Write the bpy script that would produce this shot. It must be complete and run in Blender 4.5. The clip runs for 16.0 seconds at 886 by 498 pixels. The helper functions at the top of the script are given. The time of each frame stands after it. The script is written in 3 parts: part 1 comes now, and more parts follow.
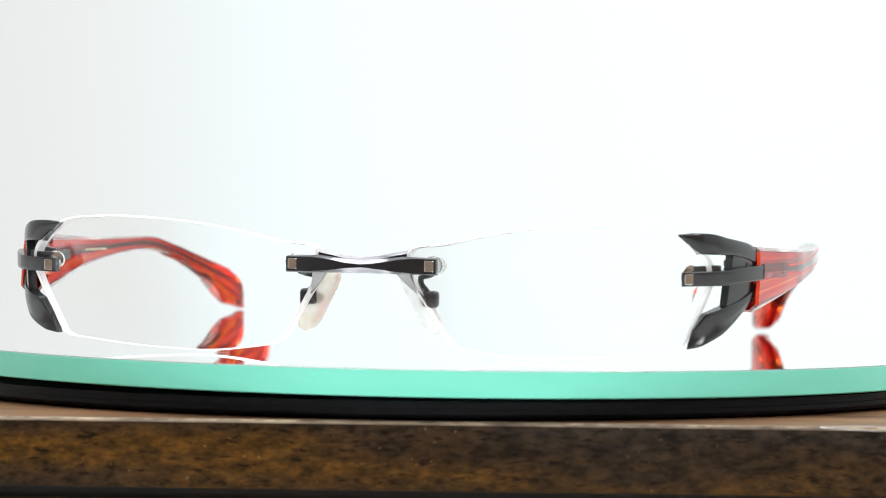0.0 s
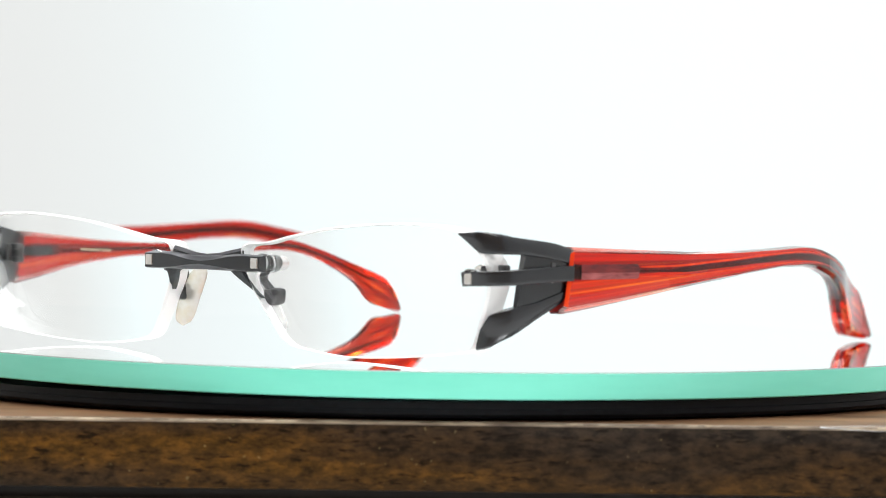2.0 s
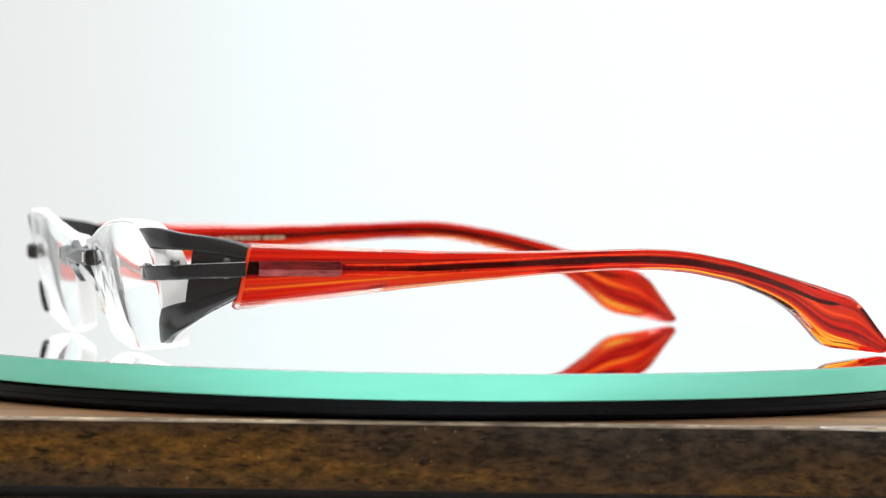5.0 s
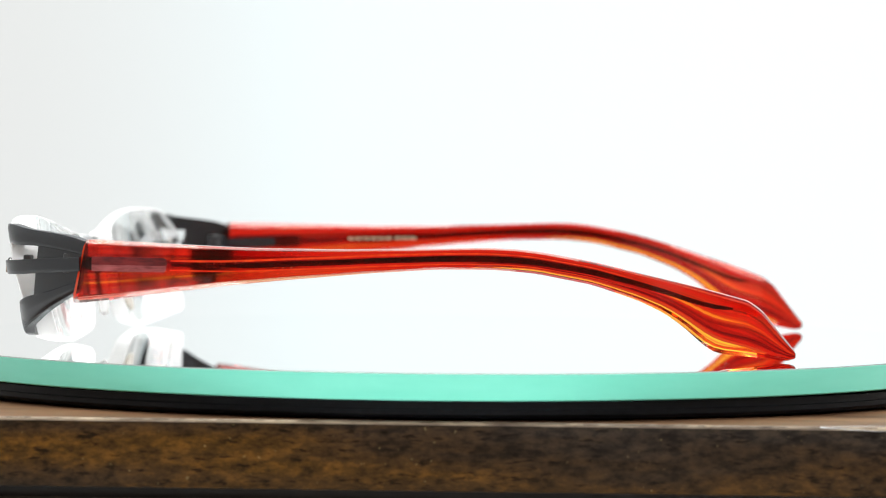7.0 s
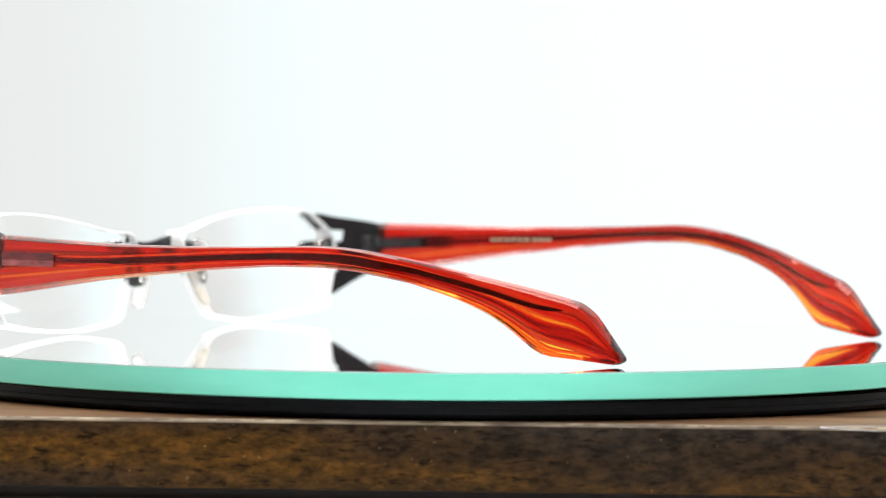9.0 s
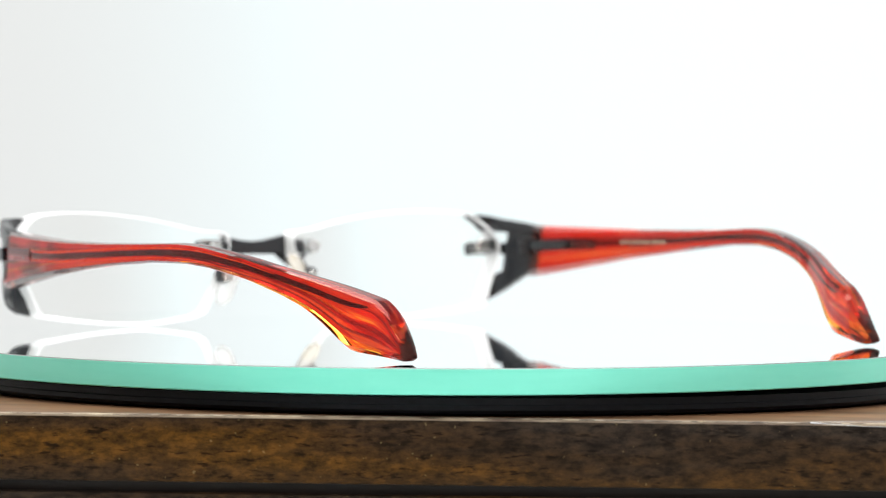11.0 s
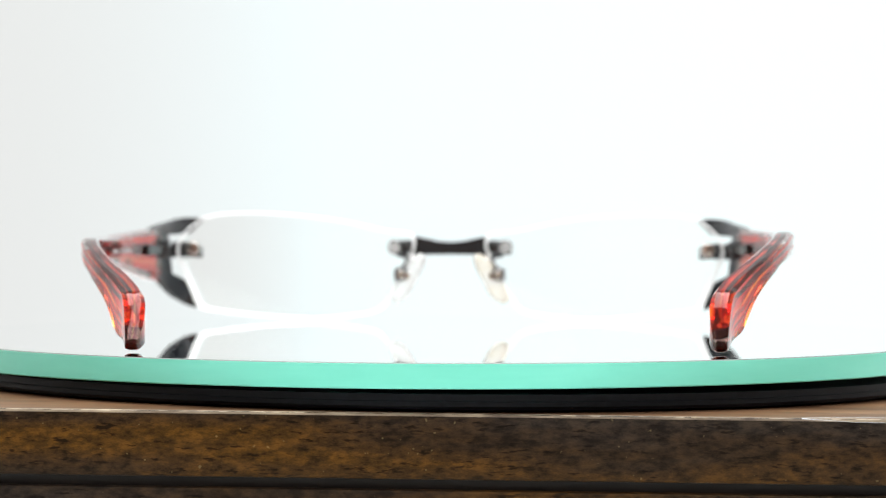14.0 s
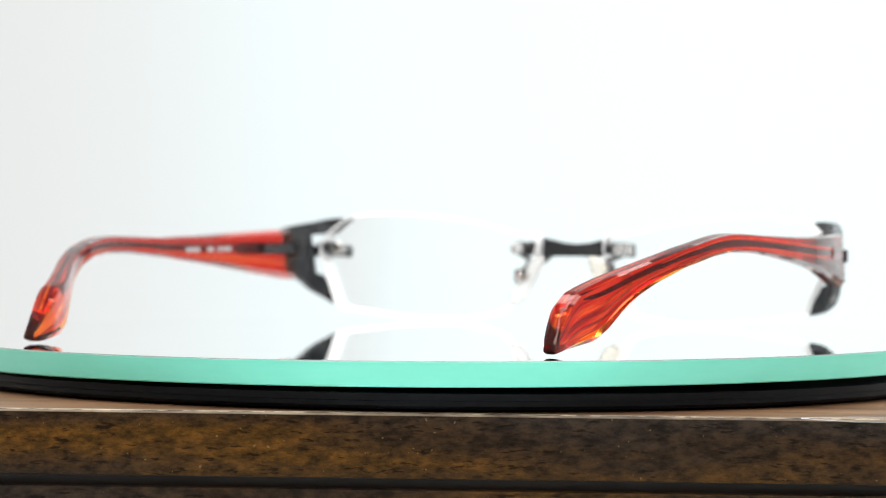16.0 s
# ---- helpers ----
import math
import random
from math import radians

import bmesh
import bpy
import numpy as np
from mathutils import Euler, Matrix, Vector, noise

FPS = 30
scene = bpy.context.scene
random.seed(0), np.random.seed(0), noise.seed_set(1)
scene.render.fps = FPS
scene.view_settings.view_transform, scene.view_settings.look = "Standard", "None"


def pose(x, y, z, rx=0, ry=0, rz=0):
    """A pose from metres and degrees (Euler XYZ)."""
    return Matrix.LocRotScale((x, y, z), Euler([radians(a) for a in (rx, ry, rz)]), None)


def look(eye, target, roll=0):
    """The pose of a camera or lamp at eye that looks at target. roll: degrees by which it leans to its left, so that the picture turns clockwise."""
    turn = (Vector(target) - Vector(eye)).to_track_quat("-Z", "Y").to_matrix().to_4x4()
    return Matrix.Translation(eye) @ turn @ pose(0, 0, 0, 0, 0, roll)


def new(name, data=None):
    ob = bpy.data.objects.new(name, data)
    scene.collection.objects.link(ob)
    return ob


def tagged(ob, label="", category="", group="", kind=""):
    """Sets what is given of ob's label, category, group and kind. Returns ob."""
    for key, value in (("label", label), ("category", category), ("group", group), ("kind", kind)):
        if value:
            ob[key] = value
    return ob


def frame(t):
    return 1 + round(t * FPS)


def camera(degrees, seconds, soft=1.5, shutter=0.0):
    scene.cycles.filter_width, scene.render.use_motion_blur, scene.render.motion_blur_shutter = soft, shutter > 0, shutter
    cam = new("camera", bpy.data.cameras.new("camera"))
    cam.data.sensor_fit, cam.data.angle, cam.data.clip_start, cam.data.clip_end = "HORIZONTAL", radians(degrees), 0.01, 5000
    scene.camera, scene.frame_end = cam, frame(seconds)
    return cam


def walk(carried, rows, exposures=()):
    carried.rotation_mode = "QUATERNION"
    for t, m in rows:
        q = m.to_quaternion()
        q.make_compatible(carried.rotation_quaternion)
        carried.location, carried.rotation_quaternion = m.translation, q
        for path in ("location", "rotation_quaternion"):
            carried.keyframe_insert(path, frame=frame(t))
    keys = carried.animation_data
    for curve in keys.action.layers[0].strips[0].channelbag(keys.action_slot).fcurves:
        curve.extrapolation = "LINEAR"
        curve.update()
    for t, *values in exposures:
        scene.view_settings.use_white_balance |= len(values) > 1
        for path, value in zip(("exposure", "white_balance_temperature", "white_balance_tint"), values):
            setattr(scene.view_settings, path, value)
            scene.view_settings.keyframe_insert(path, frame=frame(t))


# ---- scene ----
# The camera stands before a turning display; it draws back a little where it shifts its view from the near to the far side.
# One unit is a metre, MM a millimetre.
MM = 0.001
cam = camera(14.673, 16.0, 1.0)
cam.data.dof.use_dof = True
cam.data.dof.focus_distance = 0.645
cam.data.dof.aperture_fstop = 23.0
EYE = Vector((0.0, -0.7055, 0.0341))
AHEAD = Vector((0.0, 1.0, -math.tan(radians(1.2602)))).normalized()
BACK = [(0, 0), (9.0, 0), (9.1, 7), (9.2, 14), (9.4, 16), (11.5, 16), (12.0, 10), (12.4, 1), (12.5, 0), (12.7, 2), (12.9, 25), (13.0, 30), (13.3, 31), (16, 32)]
walk(cam, [(t, look(EYE - AHEAD * d * MM, EYE + AHEAD, 0.5766)) for t, d in BACK])

# ---- light ----
world = bpy.data.worlds.new("room_world")
scene.world = world
world.use_nodes = True
world.node_tree.nodes["Background"].inputs[0].default_value = (0.9, 0.96, 1.0, 1)
world.node_tree.nodes["Background"].inputs[1].default_value = 0.25
scene.view_settings.exposure = 0.0


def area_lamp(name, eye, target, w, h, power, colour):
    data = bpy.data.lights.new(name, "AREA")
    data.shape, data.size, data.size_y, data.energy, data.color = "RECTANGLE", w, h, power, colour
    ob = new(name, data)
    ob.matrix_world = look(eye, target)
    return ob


# unseen lamp added high behind the camera; no window is built there
area_lamp("behind_camera_light", (0.42, -1.44, 1.0), (0.0, 0, 0.05), 0.8, 0.42, 14, (0.95, 0.97, 1.0))
area_lamp("ceiling_light", (0.0, 0.1, 1.27), (0.0, 0.1, 0), 1.0, 1.0, 26.5, (1.0, 0.99, 0.98))


# ---- materials ----
def material(name, base=(0.5, 0.5, 0.5), rough=0.5, metal=0.0, **more):
    m = bpy.data.materials.new(name)
    m.use_nodes = True
    b = m.node_tree.nodes["Principled BSDF"]
    b.inputs["Base Color"].default_value = (*base, 1)
    b.inputs["Roughness"].default_value = rough
    b.inputs["Metallic"].default_value = metal
    for key, value in more.items():
        b.inputs[key.replace("_", " ")].default_value = value
    return m


def nodes_of(m):
    t = m.node_tree
    return t, t.nodes["Principled BSDF"]


def noise_node(t, scale, detail=4.0, stretch=(1, 1, 1), rough=0.6):
    co = t.nodes.new("ShaderNodeTexCoord")
    mp = t.nodes.new("ShaderNodeMapping")
    mp.inputs["Scale"].default_value = stretch
    n = t.nodes.new("ShaderNodeTexNoise")
    n.inputs["Scale"].default_value, n.inputs["Detail"].default_value = scale, detail
    n.inputs["Roughness"].default_value = rough
    t.links.new(co.outputs["Object"], mp.inputs["Vector"])
    t.links.new(mp.outputs["Vector"], n.inputs["Vector"])
    return n


def ramp(t, source, stops):
    r = t.nodes.new("ShaderNodeValToRGB")
    e = r.color_ramp.elements
    while len(e) < len(stops):
        e.new(0.5)
    for k, (at, c) in zip(e, stops):
        k.position, k.color = at, (*c, 1)
    t.links.new(source, r.inputs["Fac"])
    return r


def bumped(t, b, source, strength, distance):
    n = t.nodes.new("ShaderNodeBump")
    n.inputs["Strength"].default_value, n.inputs["Distance"].default_value = strength, distance
    t.links.new(source, n.inputs["Height"])
    t.links.new(n.outputs["Normal"], b.inputs["Normal"])


def varied(name, dark, light, rough, scale, metal=0.0, stretch=(1, 1, 1), bump=0.1, depth=0.00005, **more):
    m = material(name, light, rough, metal, **more)
    t, b = nodes_of(m)
    n = noise_node(t, scale, 5, stretch)
    r = ramp(t, n.outputs["Fac"], [(0.32, dark), (0.68, light)])
    t.links.new(r.outputs["Color"], b.inputs["Base Color"])
    if bump:
        bumped(t, b, n.outputs["Fac"], bump, depth)
    return m


def wood(name):
    m = material(name, (0.06, 0.035, 0.015), 0.5, Specular_IOR_Level=0.14, Specular_Tint=(1.0, 0.8, 0.6, 1))
    t, b = nodes_of(m)
    big = noise_node(t, 26, 4, (0.3, 1.0, 3.2), 0.55)
    mottle = noise_node(t, 560, 6, (0.5, 1, 1.1), 0.75)
    pores = noise_node(t, 1100, 3, (0.22, 1, 1), 0.6)
    specks = noise_node(t, 1050, 1, (1, 1, 1), 0.5)
    # the colour turns more golden towards the lower half of the board
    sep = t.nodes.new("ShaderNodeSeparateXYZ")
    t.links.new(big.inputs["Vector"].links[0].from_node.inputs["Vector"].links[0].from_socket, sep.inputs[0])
    low_gold = t.nodes.new("ShaderNodeMapRange")
    low_gold.interpolation_type = "SMOOTHSTEP"
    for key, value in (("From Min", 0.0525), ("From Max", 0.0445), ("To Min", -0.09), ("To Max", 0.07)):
        low_gold.inputs[key].default_value = value
    t.links.new(sep.outputs["Z"], low_gold.inputs["Value"])
    # and greyer towards one end
    end_grey = t.nodes.new("ShaderNodeMapRange")
    end_grey.interpolation_type = "SMOOTHSTEP"
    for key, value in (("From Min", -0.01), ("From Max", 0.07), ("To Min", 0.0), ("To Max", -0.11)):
        end_grey.inputs[key].default_value = value
    t.links.new(sep.outputs["X"], end_grey.inputs["Value"])
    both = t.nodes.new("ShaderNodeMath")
    t.links.new(low_gold.outputs["Result"], both.inputs[0])
    t.links.new(end_grey.outputs["Result"], both.inputs[1])
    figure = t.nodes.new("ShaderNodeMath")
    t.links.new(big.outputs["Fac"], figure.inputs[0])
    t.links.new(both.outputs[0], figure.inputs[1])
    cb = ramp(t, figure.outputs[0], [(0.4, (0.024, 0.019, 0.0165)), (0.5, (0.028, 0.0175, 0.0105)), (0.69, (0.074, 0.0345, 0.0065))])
    cm = ramp(t, mottle.outputs["Fac"], [(0.36, (0.24, 0.26, 0.3)), (0.5, (0.85, 0.83, 0.8)), (0.64, (1.75, 1.6, 1.25))])
    cp = ramp(t, pores.outputs["Fac"], [(0.32, (0.18, 0.18, 0.2)), (0.41, (1, 1, 1))])
    cs = ramp(t, specks.outputs["Fac"], [(0.75, (0, 0, 0)), (0.79, (0.08, 0.06, 0.026))])
    last = cb.outputs["Color"]
    for other, kind in ((cm, "MULTIPLY"), (cp, "MULTIPLY"), (cs, "ADD")):
        mix = t.nodes.new("ShaderNodeMix")
        mix.data_type, mix.blend_type = "RGBA", kind
        mix.inputs[0].default_value = 1.0
        t.links.new(last, mix.inputs[6])
        t.links.new(other.outputs["Color"], mix.inputs[7])
        last = mix.outputs[2]
    t.links.new(last, b.inputs["Base Color"])
    bumped(t, b, pores.outputs["Fac"], 0.3, 0.0001)
    return m


def acrylic(name, dark, middle, light, ior=1.4, rough=0.04, weight=1.0, tint=1.0):
    """Streaked translucent acrylic; the streaks run along the temple (its u), and change across it (its v)."""
    m = material(name, middle, rough, 0.0, Transmission_Weight=weight, IOR=ior, Specular_Tint=(1.0, tint, tint * 0.9, 1))
    t, b = nodes_of(m)
    uv = t.nodes.new("ShaderNodeUVMap")
    total = None
    for sx, sy, share in ((1.0, 28.0, 0.44), (0.6, 10.0, 0.32), (3.0, 70.0, 0.24)):
        mp = t.nodes.new("ShaderNodeMapping")
        mp.inputs["Scale"].default_value = (sx, sy, 1)
        n = t.nodes.new("ShaderNodeTexNoise")
        n.inputs["Scale"].default_value, n.inputs["Detail"].default_value = 1.0, 3.0
        t.links.new(uv.outputs["UV"], mp.inputs["Vector"])
        t.links.new(mp.outputs["Vector"], n.inputs["Vector"])
        k = t.nodes.new("ShaderNodeMath")
        k.operation = "MULTIPLY_ADD"
        k.inputs[1].default_value = share
        t.links.new(n.outputs["Fac"], k.inputs[0])
        if total:
            t.links.new(total, k.inputs[2])
        else:
            k.inputs[2].default_value = 0.0
        total = k.outputs[0]
    r = ramp(t, total, [(0.445, dark), (0.5, middle), (0.54, middle), (0.59, light)])
    t.links.new(r.outputs["Color"], b.inputs["Base Color"])
    return m


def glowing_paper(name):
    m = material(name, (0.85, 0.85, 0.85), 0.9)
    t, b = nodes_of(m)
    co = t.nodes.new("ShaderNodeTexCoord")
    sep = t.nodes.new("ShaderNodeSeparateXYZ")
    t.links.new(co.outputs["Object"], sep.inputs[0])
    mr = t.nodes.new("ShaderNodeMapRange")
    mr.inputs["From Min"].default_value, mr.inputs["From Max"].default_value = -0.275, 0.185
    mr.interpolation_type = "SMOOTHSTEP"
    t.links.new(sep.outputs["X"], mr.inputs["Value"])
    # the light on the paper is put in as glow, dimmer to one side
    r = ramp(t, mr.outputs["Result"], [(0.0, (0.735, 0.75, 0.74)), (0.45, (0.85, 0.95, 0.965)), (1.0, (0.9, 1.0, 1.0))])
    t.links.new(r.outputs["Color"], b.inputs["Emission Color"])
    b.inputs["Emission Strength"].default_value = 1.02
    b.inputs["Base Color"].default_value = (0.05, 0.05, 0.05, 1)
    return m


BLACK_METAL = varied("matte_black_metal", (0.0045, 0.006, 0.0085), (0.0085, 0.011, 0.015), 0.21, 900, 0.0, bump=0.02, Specular_IOR_Level=0.7)
FACET = varied("brushed_gunmetal_facet", (0.11, 0.11, 0.12), (0.2, 0.2, 0.22), 0.3, 900, 1.0, stretch=(0.1, 1, 1), bump=0.02)
STEEL = varied("polished_steel", (0.55, 0.53, 0.5), (0.75, 0.73, 0.7), 0.18, 800, 1.0)
DARK_STEEL = varied("gunmetal", (0.06, 0.062, 0.065), (0.1, 0.1, 0.105), 0.3, 800, 1.0)
RED = acrylic("red_acrylic", (0.1, 0.001, 0.003), (0.55, 0.007, 0.005), (1.0, 0.22, 0.016), 1.43, tint=0.6)
RED_INSIDE = acrylic("red_acrylic_inner_face", (0.22, 0.003, 0.003), (0.84, 0.022, 0.005), (1.0, 0.2, 0.015), 1.43, 0.09, tint=0.85)
CLEAR_GLINT_EDGE = acrylic("clear_pink_glint_acrylic", (0.45, 0.12, 0.11), (0.92, 0.78, 0.76), (1.0, 0.96, 0.95), 1.32, 0.06, 0.82)
AMBER_LIGHT_EDGE = acrylic("amber_light_acrylic", (1.0, 0.16, 0.015), (1.0, 0.46, 0.04), (1.0, 0.82, 0.2), 1.2, 0.1)
ORANGE = varied("bright_orange_edge", (0.85, 0.025, 0.006), (1.0, 0.085, 0.015), 0.2, 400, bump=0.0, Transmission_Weight=0.3, IOR=1.3)
PRINT = varied("pale_print", (0.5, 0.5, 0.5), (0.65, 0.64, 0.63), 0.5, 500)
GILT = varied("gilt_print", (0.5, 0.4, 0.25), (0.62, 0.52, 0.36), 0.4, 500, 0.6)
CORE = varied("core_wire_metal", (0.02, 0.01, 0.01), (0.2, 0.07, 0.06), 0.25, 1500, 0.8, stretch=(1, 0.05, 1), bump=0.0)
HINGE_FOIL = varied("maroon_hinge_foil", (0.05, 0.002, 0.004), (0.22, 0.014, 0.014), 0.12, 900, stretch=(1, 0.07, 1), bump=0.0)
HINGE_SHEEN = varied("rose_hinge_sheen", (0.13, 0.012, 0.014), (0.4, 0.1, 0.1), 0.12, 900, stretch=(1, 0.07, 1), bump=0.0)
HINGE_PLATE = varied("hinge_plate_metal", (0.3, 0.25, 0.25), (0.6, 0.52, 0.52), 0.25, 400, 0.9)
LENS = material("coated_lens_glass", (0.985, 0.99, 0.985), 0.0, 0.0, Transmission_Weight=1.0, IOR=1.35, Specular_Tint=(0.12, 0.16, 0.14, 1))
FROST = material("ground_lens_edge", (0.98, 0.99, 0.99), 0.5, 0.0, Transmission_Weight=0.35, IOR=1.3)
PAD = material("clear_silicone", (0.98, 0.98, 0.97), 0.25, 0.0, Transmission_Weight=0.7, IOR=1.2)
PAD_AGED = varied("aged_silicone", (0.88, 0.8, 0.66), (0.99, 0.98, 0.97), 0.25, 330, bump=0.0, Transmission_Weight=0.65, IOR=1.2)
SLEEVE = material("clear_sleeve", (0.98, 0.98, 0.98), 0.05, 0.0, Transmission_Weight=1.0, IOR=1.45)
MIRROR = material("silvered_mirror", (0.95, 0.965, 0.965), 0.0, 1.0)
GREEN_EDGE = varied("green_glass_edge", (0.2, 0.8, 0.62), (0.24, 0.86, 0.68), 0.3, 30, stretch=(1, 1, 6), bump=0.0)
ARRIS = material("ground_glass_arris", (0.22, 0.27, 0.25), 0.4)
BLACK_PLASTIC = varied("black_plastic", (0.0025, 0.003, 0.0042), (0.0048, 0.0058, 0.008), 0.45, 700, bump=0.1, Specular_IOR_Level=0.15)
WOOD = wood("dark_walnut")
WOOD_TOP = varied("lit_wood_top", (0.05, 0.024, 0.012), (0.2, 0.105, 0.052), 0.5, 70, stretch=(0.25, 1, 1), bump=0.2, Specular_IOR_Level=0.16, Specular_Tint=(1.0, 0.8, 0.62, 1))
WORN = varied("worn_wood_edge", (0.2, 0.15, 0.09), (0.5, 0.42, 0.3), 0.5, 300, stretch=(0.4, 1, 1), bump=0.3)
WORN_EDGE = varied("rubbed_wood_edge", (0.06, 0.035, 0.02), (0.4, 0.32, 0.22), 0.5, 120, stretch=(0.5, 1, 1), bump=0.3)
GLINT = varied("pale_glint", (0.4, 0.41, 0.43), (0.55, 0.56, 0.58), 0.12, 90, stretch=(0.5, 1, 1), bump=0.0, IOR=1.8)
GAP = varied("gap_shade_black", (0.006, 0.005, 0.005), (0.012, 0.01, 0.009), 0.6, 200)
PAPER = glowing_paper("self_lit_paper")
TABLE = varied("white_table_laminate", (0.76, 0.77, 0.77), (0.82, 0.83, 0.83), 0.5, 40)
WALL = varied("white_wall_paint", (0.74, 0.75, 0.75), (0.8, 0.81, 0.81), 0.8, 20)
BROWN_WALL = varied("brown_wall_paint", (0.3, 0.22, 0.16), (0.38, 0.28, 0.21), 0.8, 20)


# ---- mesh helpers ----
def mesh_object(name, bm, mat, sharp=35):
    me = bpy.data.meshes.new(name)
    bmesh.ops.recalc_face_normals(bm, faces=bm.faces)
    bm.to_mesh(me)
    bm.free()
    for p in me.polygons:
        p.use_smooth = True
    me.set_sharp_from_angle(angle=radians(sharp))
    for m in mat if isinstance(mat, (list, tuple)) else [mat]:
        me.materials.append(m)
    return new(name, me)


def part(name, bm, mat, parent, label="", sharp=35):
    ob = mesh_object(name, bm, mat, sharp)
    ob.parent = parent
    return tagged(ob, label) if label else ob


def box(bm, x0, x1, y0, y1, z0, z1, bevel=0.0):
    r = bmesh.ops.create_cube(bm, size=1, matrix=Matrix.Translation(((x0 + x1) / 2, (y0 + y1) / 2, (z0 + z1) / 2)) @ Matrix.Diagonal((abs(x1 - x0), abs(y1 - y0), abs(z1 - z0), 1)))
    if bevel:
        edges = list({e for v in r["verts"] for e in v.link_edges})
        bmesh.ops.bevel(bm, geom=edges, offset=bevel, segments=2, profile=0.5, affect="EDGES")
    return bm


def lathe(bm, profile, steps, centre=(0, 0, 0)):
    """Spins a profile of (radius, height) round the upright axis; ends with radius 0 close it."""
    rings = []
    for r, z in profile:
        if r < 1e-9:
            rings.append([bm.verts.new((centre[0], centre[1], centre[2] + z))])
        else:
            rings.append([bm.verts.new((centre[0] + r * math.cos(2 * math.pi * i / steps), centre[1] + r * math.sin(2 * math.pi * i / steps), centre[2] + z)) for i in range(steps)])
    for a, b in zip(rings, rings[1:]):
        for i in range(steps):
            j = (i + 1) % steps
            if len(a) == 1 and len(b) > 1:
                bm.faces.new((a[0], b[i], b[j]))
            elif len(b) == 1 and len(a) > 1:
                bm.faces.new((a[i], a[j], b[0]))
            elif len(a) > 1:
                bm.faces.new((a[i], a[j], b[j], b[i]))
    return bm


def tube(bm, points, radii, steps=10):
    """A round rod along points, with a radius at each."""
    pts = [Vector(p) for p in points]
    rings = []
    for i, p in enumerate(pts):
        d = (pts[min(i + 1, len(pts) - 1)] - pts[max(i - 1, 0)]).normalized()
        side = d.cross(Vector((0.3, 0.9, 0.25))).normalized()
        up = side.cross(d)
        rings.append([bm.verts.new(p + (side * math.cos(2 * math.pi * k / steps) + up * math.sin(2 * math.pi * k / steps)) * radii[i]) for k in range(steps)])
    for a, b in zip(rings, rings[1:]):
        for k in range(steps):
            bm.faces.new((a[k], a[(k + 1) % steps], b[(k + 1) % steps], b[k]))
    bm.faces.new(rings[0])
    bm.faces.new(list(reversed(rings[-1])))
    return bm


def loft(bm, sections, slot=None):
    """Joins closed cross-sections of equal count and caps both ends. slot(i, k): the material of a face."""
    rings = [[bm.verts.new(p) for p in s] for s in sections]
    n = len(rings[0])
    uv = bm.loops.layers.uv.verify()
    for i, (a, b) in enumerate(zip(rings, rings[1:])):
        for k in range(n):
            f = bm.faces.new((a[k], a[(k + 1) % n], b[(k + 1) % n], b[k]))
            f.material_index = slot(i, k) if slot else 0
            for lp, (du, dv) in zip(f.loops, ((0, 0), (0, 1), (1, 1), (1, 0))):
                lp[uv].uv = ((i + du) / (len(rings) - 1), (k + dv) / n)
    bm.faces.new(rings[0])
    bm.faces.new(list(reversed(rings[-1])))
    return bm


def smooth_closed(points, per=6):
    """A closed Catmull-Rom curve through points."""
    out, n = [], len(points)
    for i in range(n):
        p0, p1, p2, p3 = (np.array(points[(i + k) % n], float) for k in (-1, 0, 1, 2))
        for s in range(per):
            u = s / per
            out.append(tuple(0.5 * (2 * p1 + (p2 - p0) * u + (2 * p0 - 5 * p1 + 4 * p2 - p3) * u * u + (3 * p1 - p0 - 3 * p2 + p3) * u ** 3)))
    return out


# ---- the room ----
def room():
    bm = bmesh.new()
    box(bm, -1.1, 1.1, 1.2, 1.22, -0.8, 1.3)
    tagged(mesh_object("backdrop", bm, PAPER), "plain white paper backdrop behind the display, given its own glow", kind="structure")
    # the side walls are unseen, added close in to bounce light
    for name, a, mat, words in (("wall_west", (-1.12, -1.1, -1.5, 1.2, -0.8, 1.3), WALL, "plain white painted side wall out of view, added to bounce light"),
                                ("wall_east", (1.1, 1.12, -1.5, 1.2, -0.8, 1.3), WALL, "plain white painted side wall out of view, added to bounce light"),
                                ("wall_south", (-1.12, 1.12, -1.52, -1.5, -0.8, 1.3), BROWN_WALL, "plain warm grey-brown painted wall"),
                                ("ceiling", (-1.12, 1.12, -1.52, 1.22, 1.3, 1.32), WALL, "plain white ceiling"),
                                ("floor", (-1.12, 1.12, -1.52, 1.22, -0.82, -0.8), BROWN_WALL, "plain brown floor")):
        tagged(mesh_object(name, box(bmesh.new(), *a), mat), words, kind="structure")


BOARD_Z = -9.3 * MM
DISC_H = 4.86 * MM


def display_table():
    base = tagged(new("table"), "plain white laminate table under the wooden box", "table")
    base.location = (0, 0, -0.8)
    part("tabletop", box(bmesh.new(), -0.6, 0.6, -0.35, 0.6, 0.715, 0.738, 0.003), TABLE, base)
    for x in (-0.55, 0.55):
        for y in (-0.3, 0.55):
            part("leg", box(bmesh.new(), x - 0.025, x + 0.025, y - 0.025, y + 0.025, 0.0, 0.715, 0.003), TABLE, base)


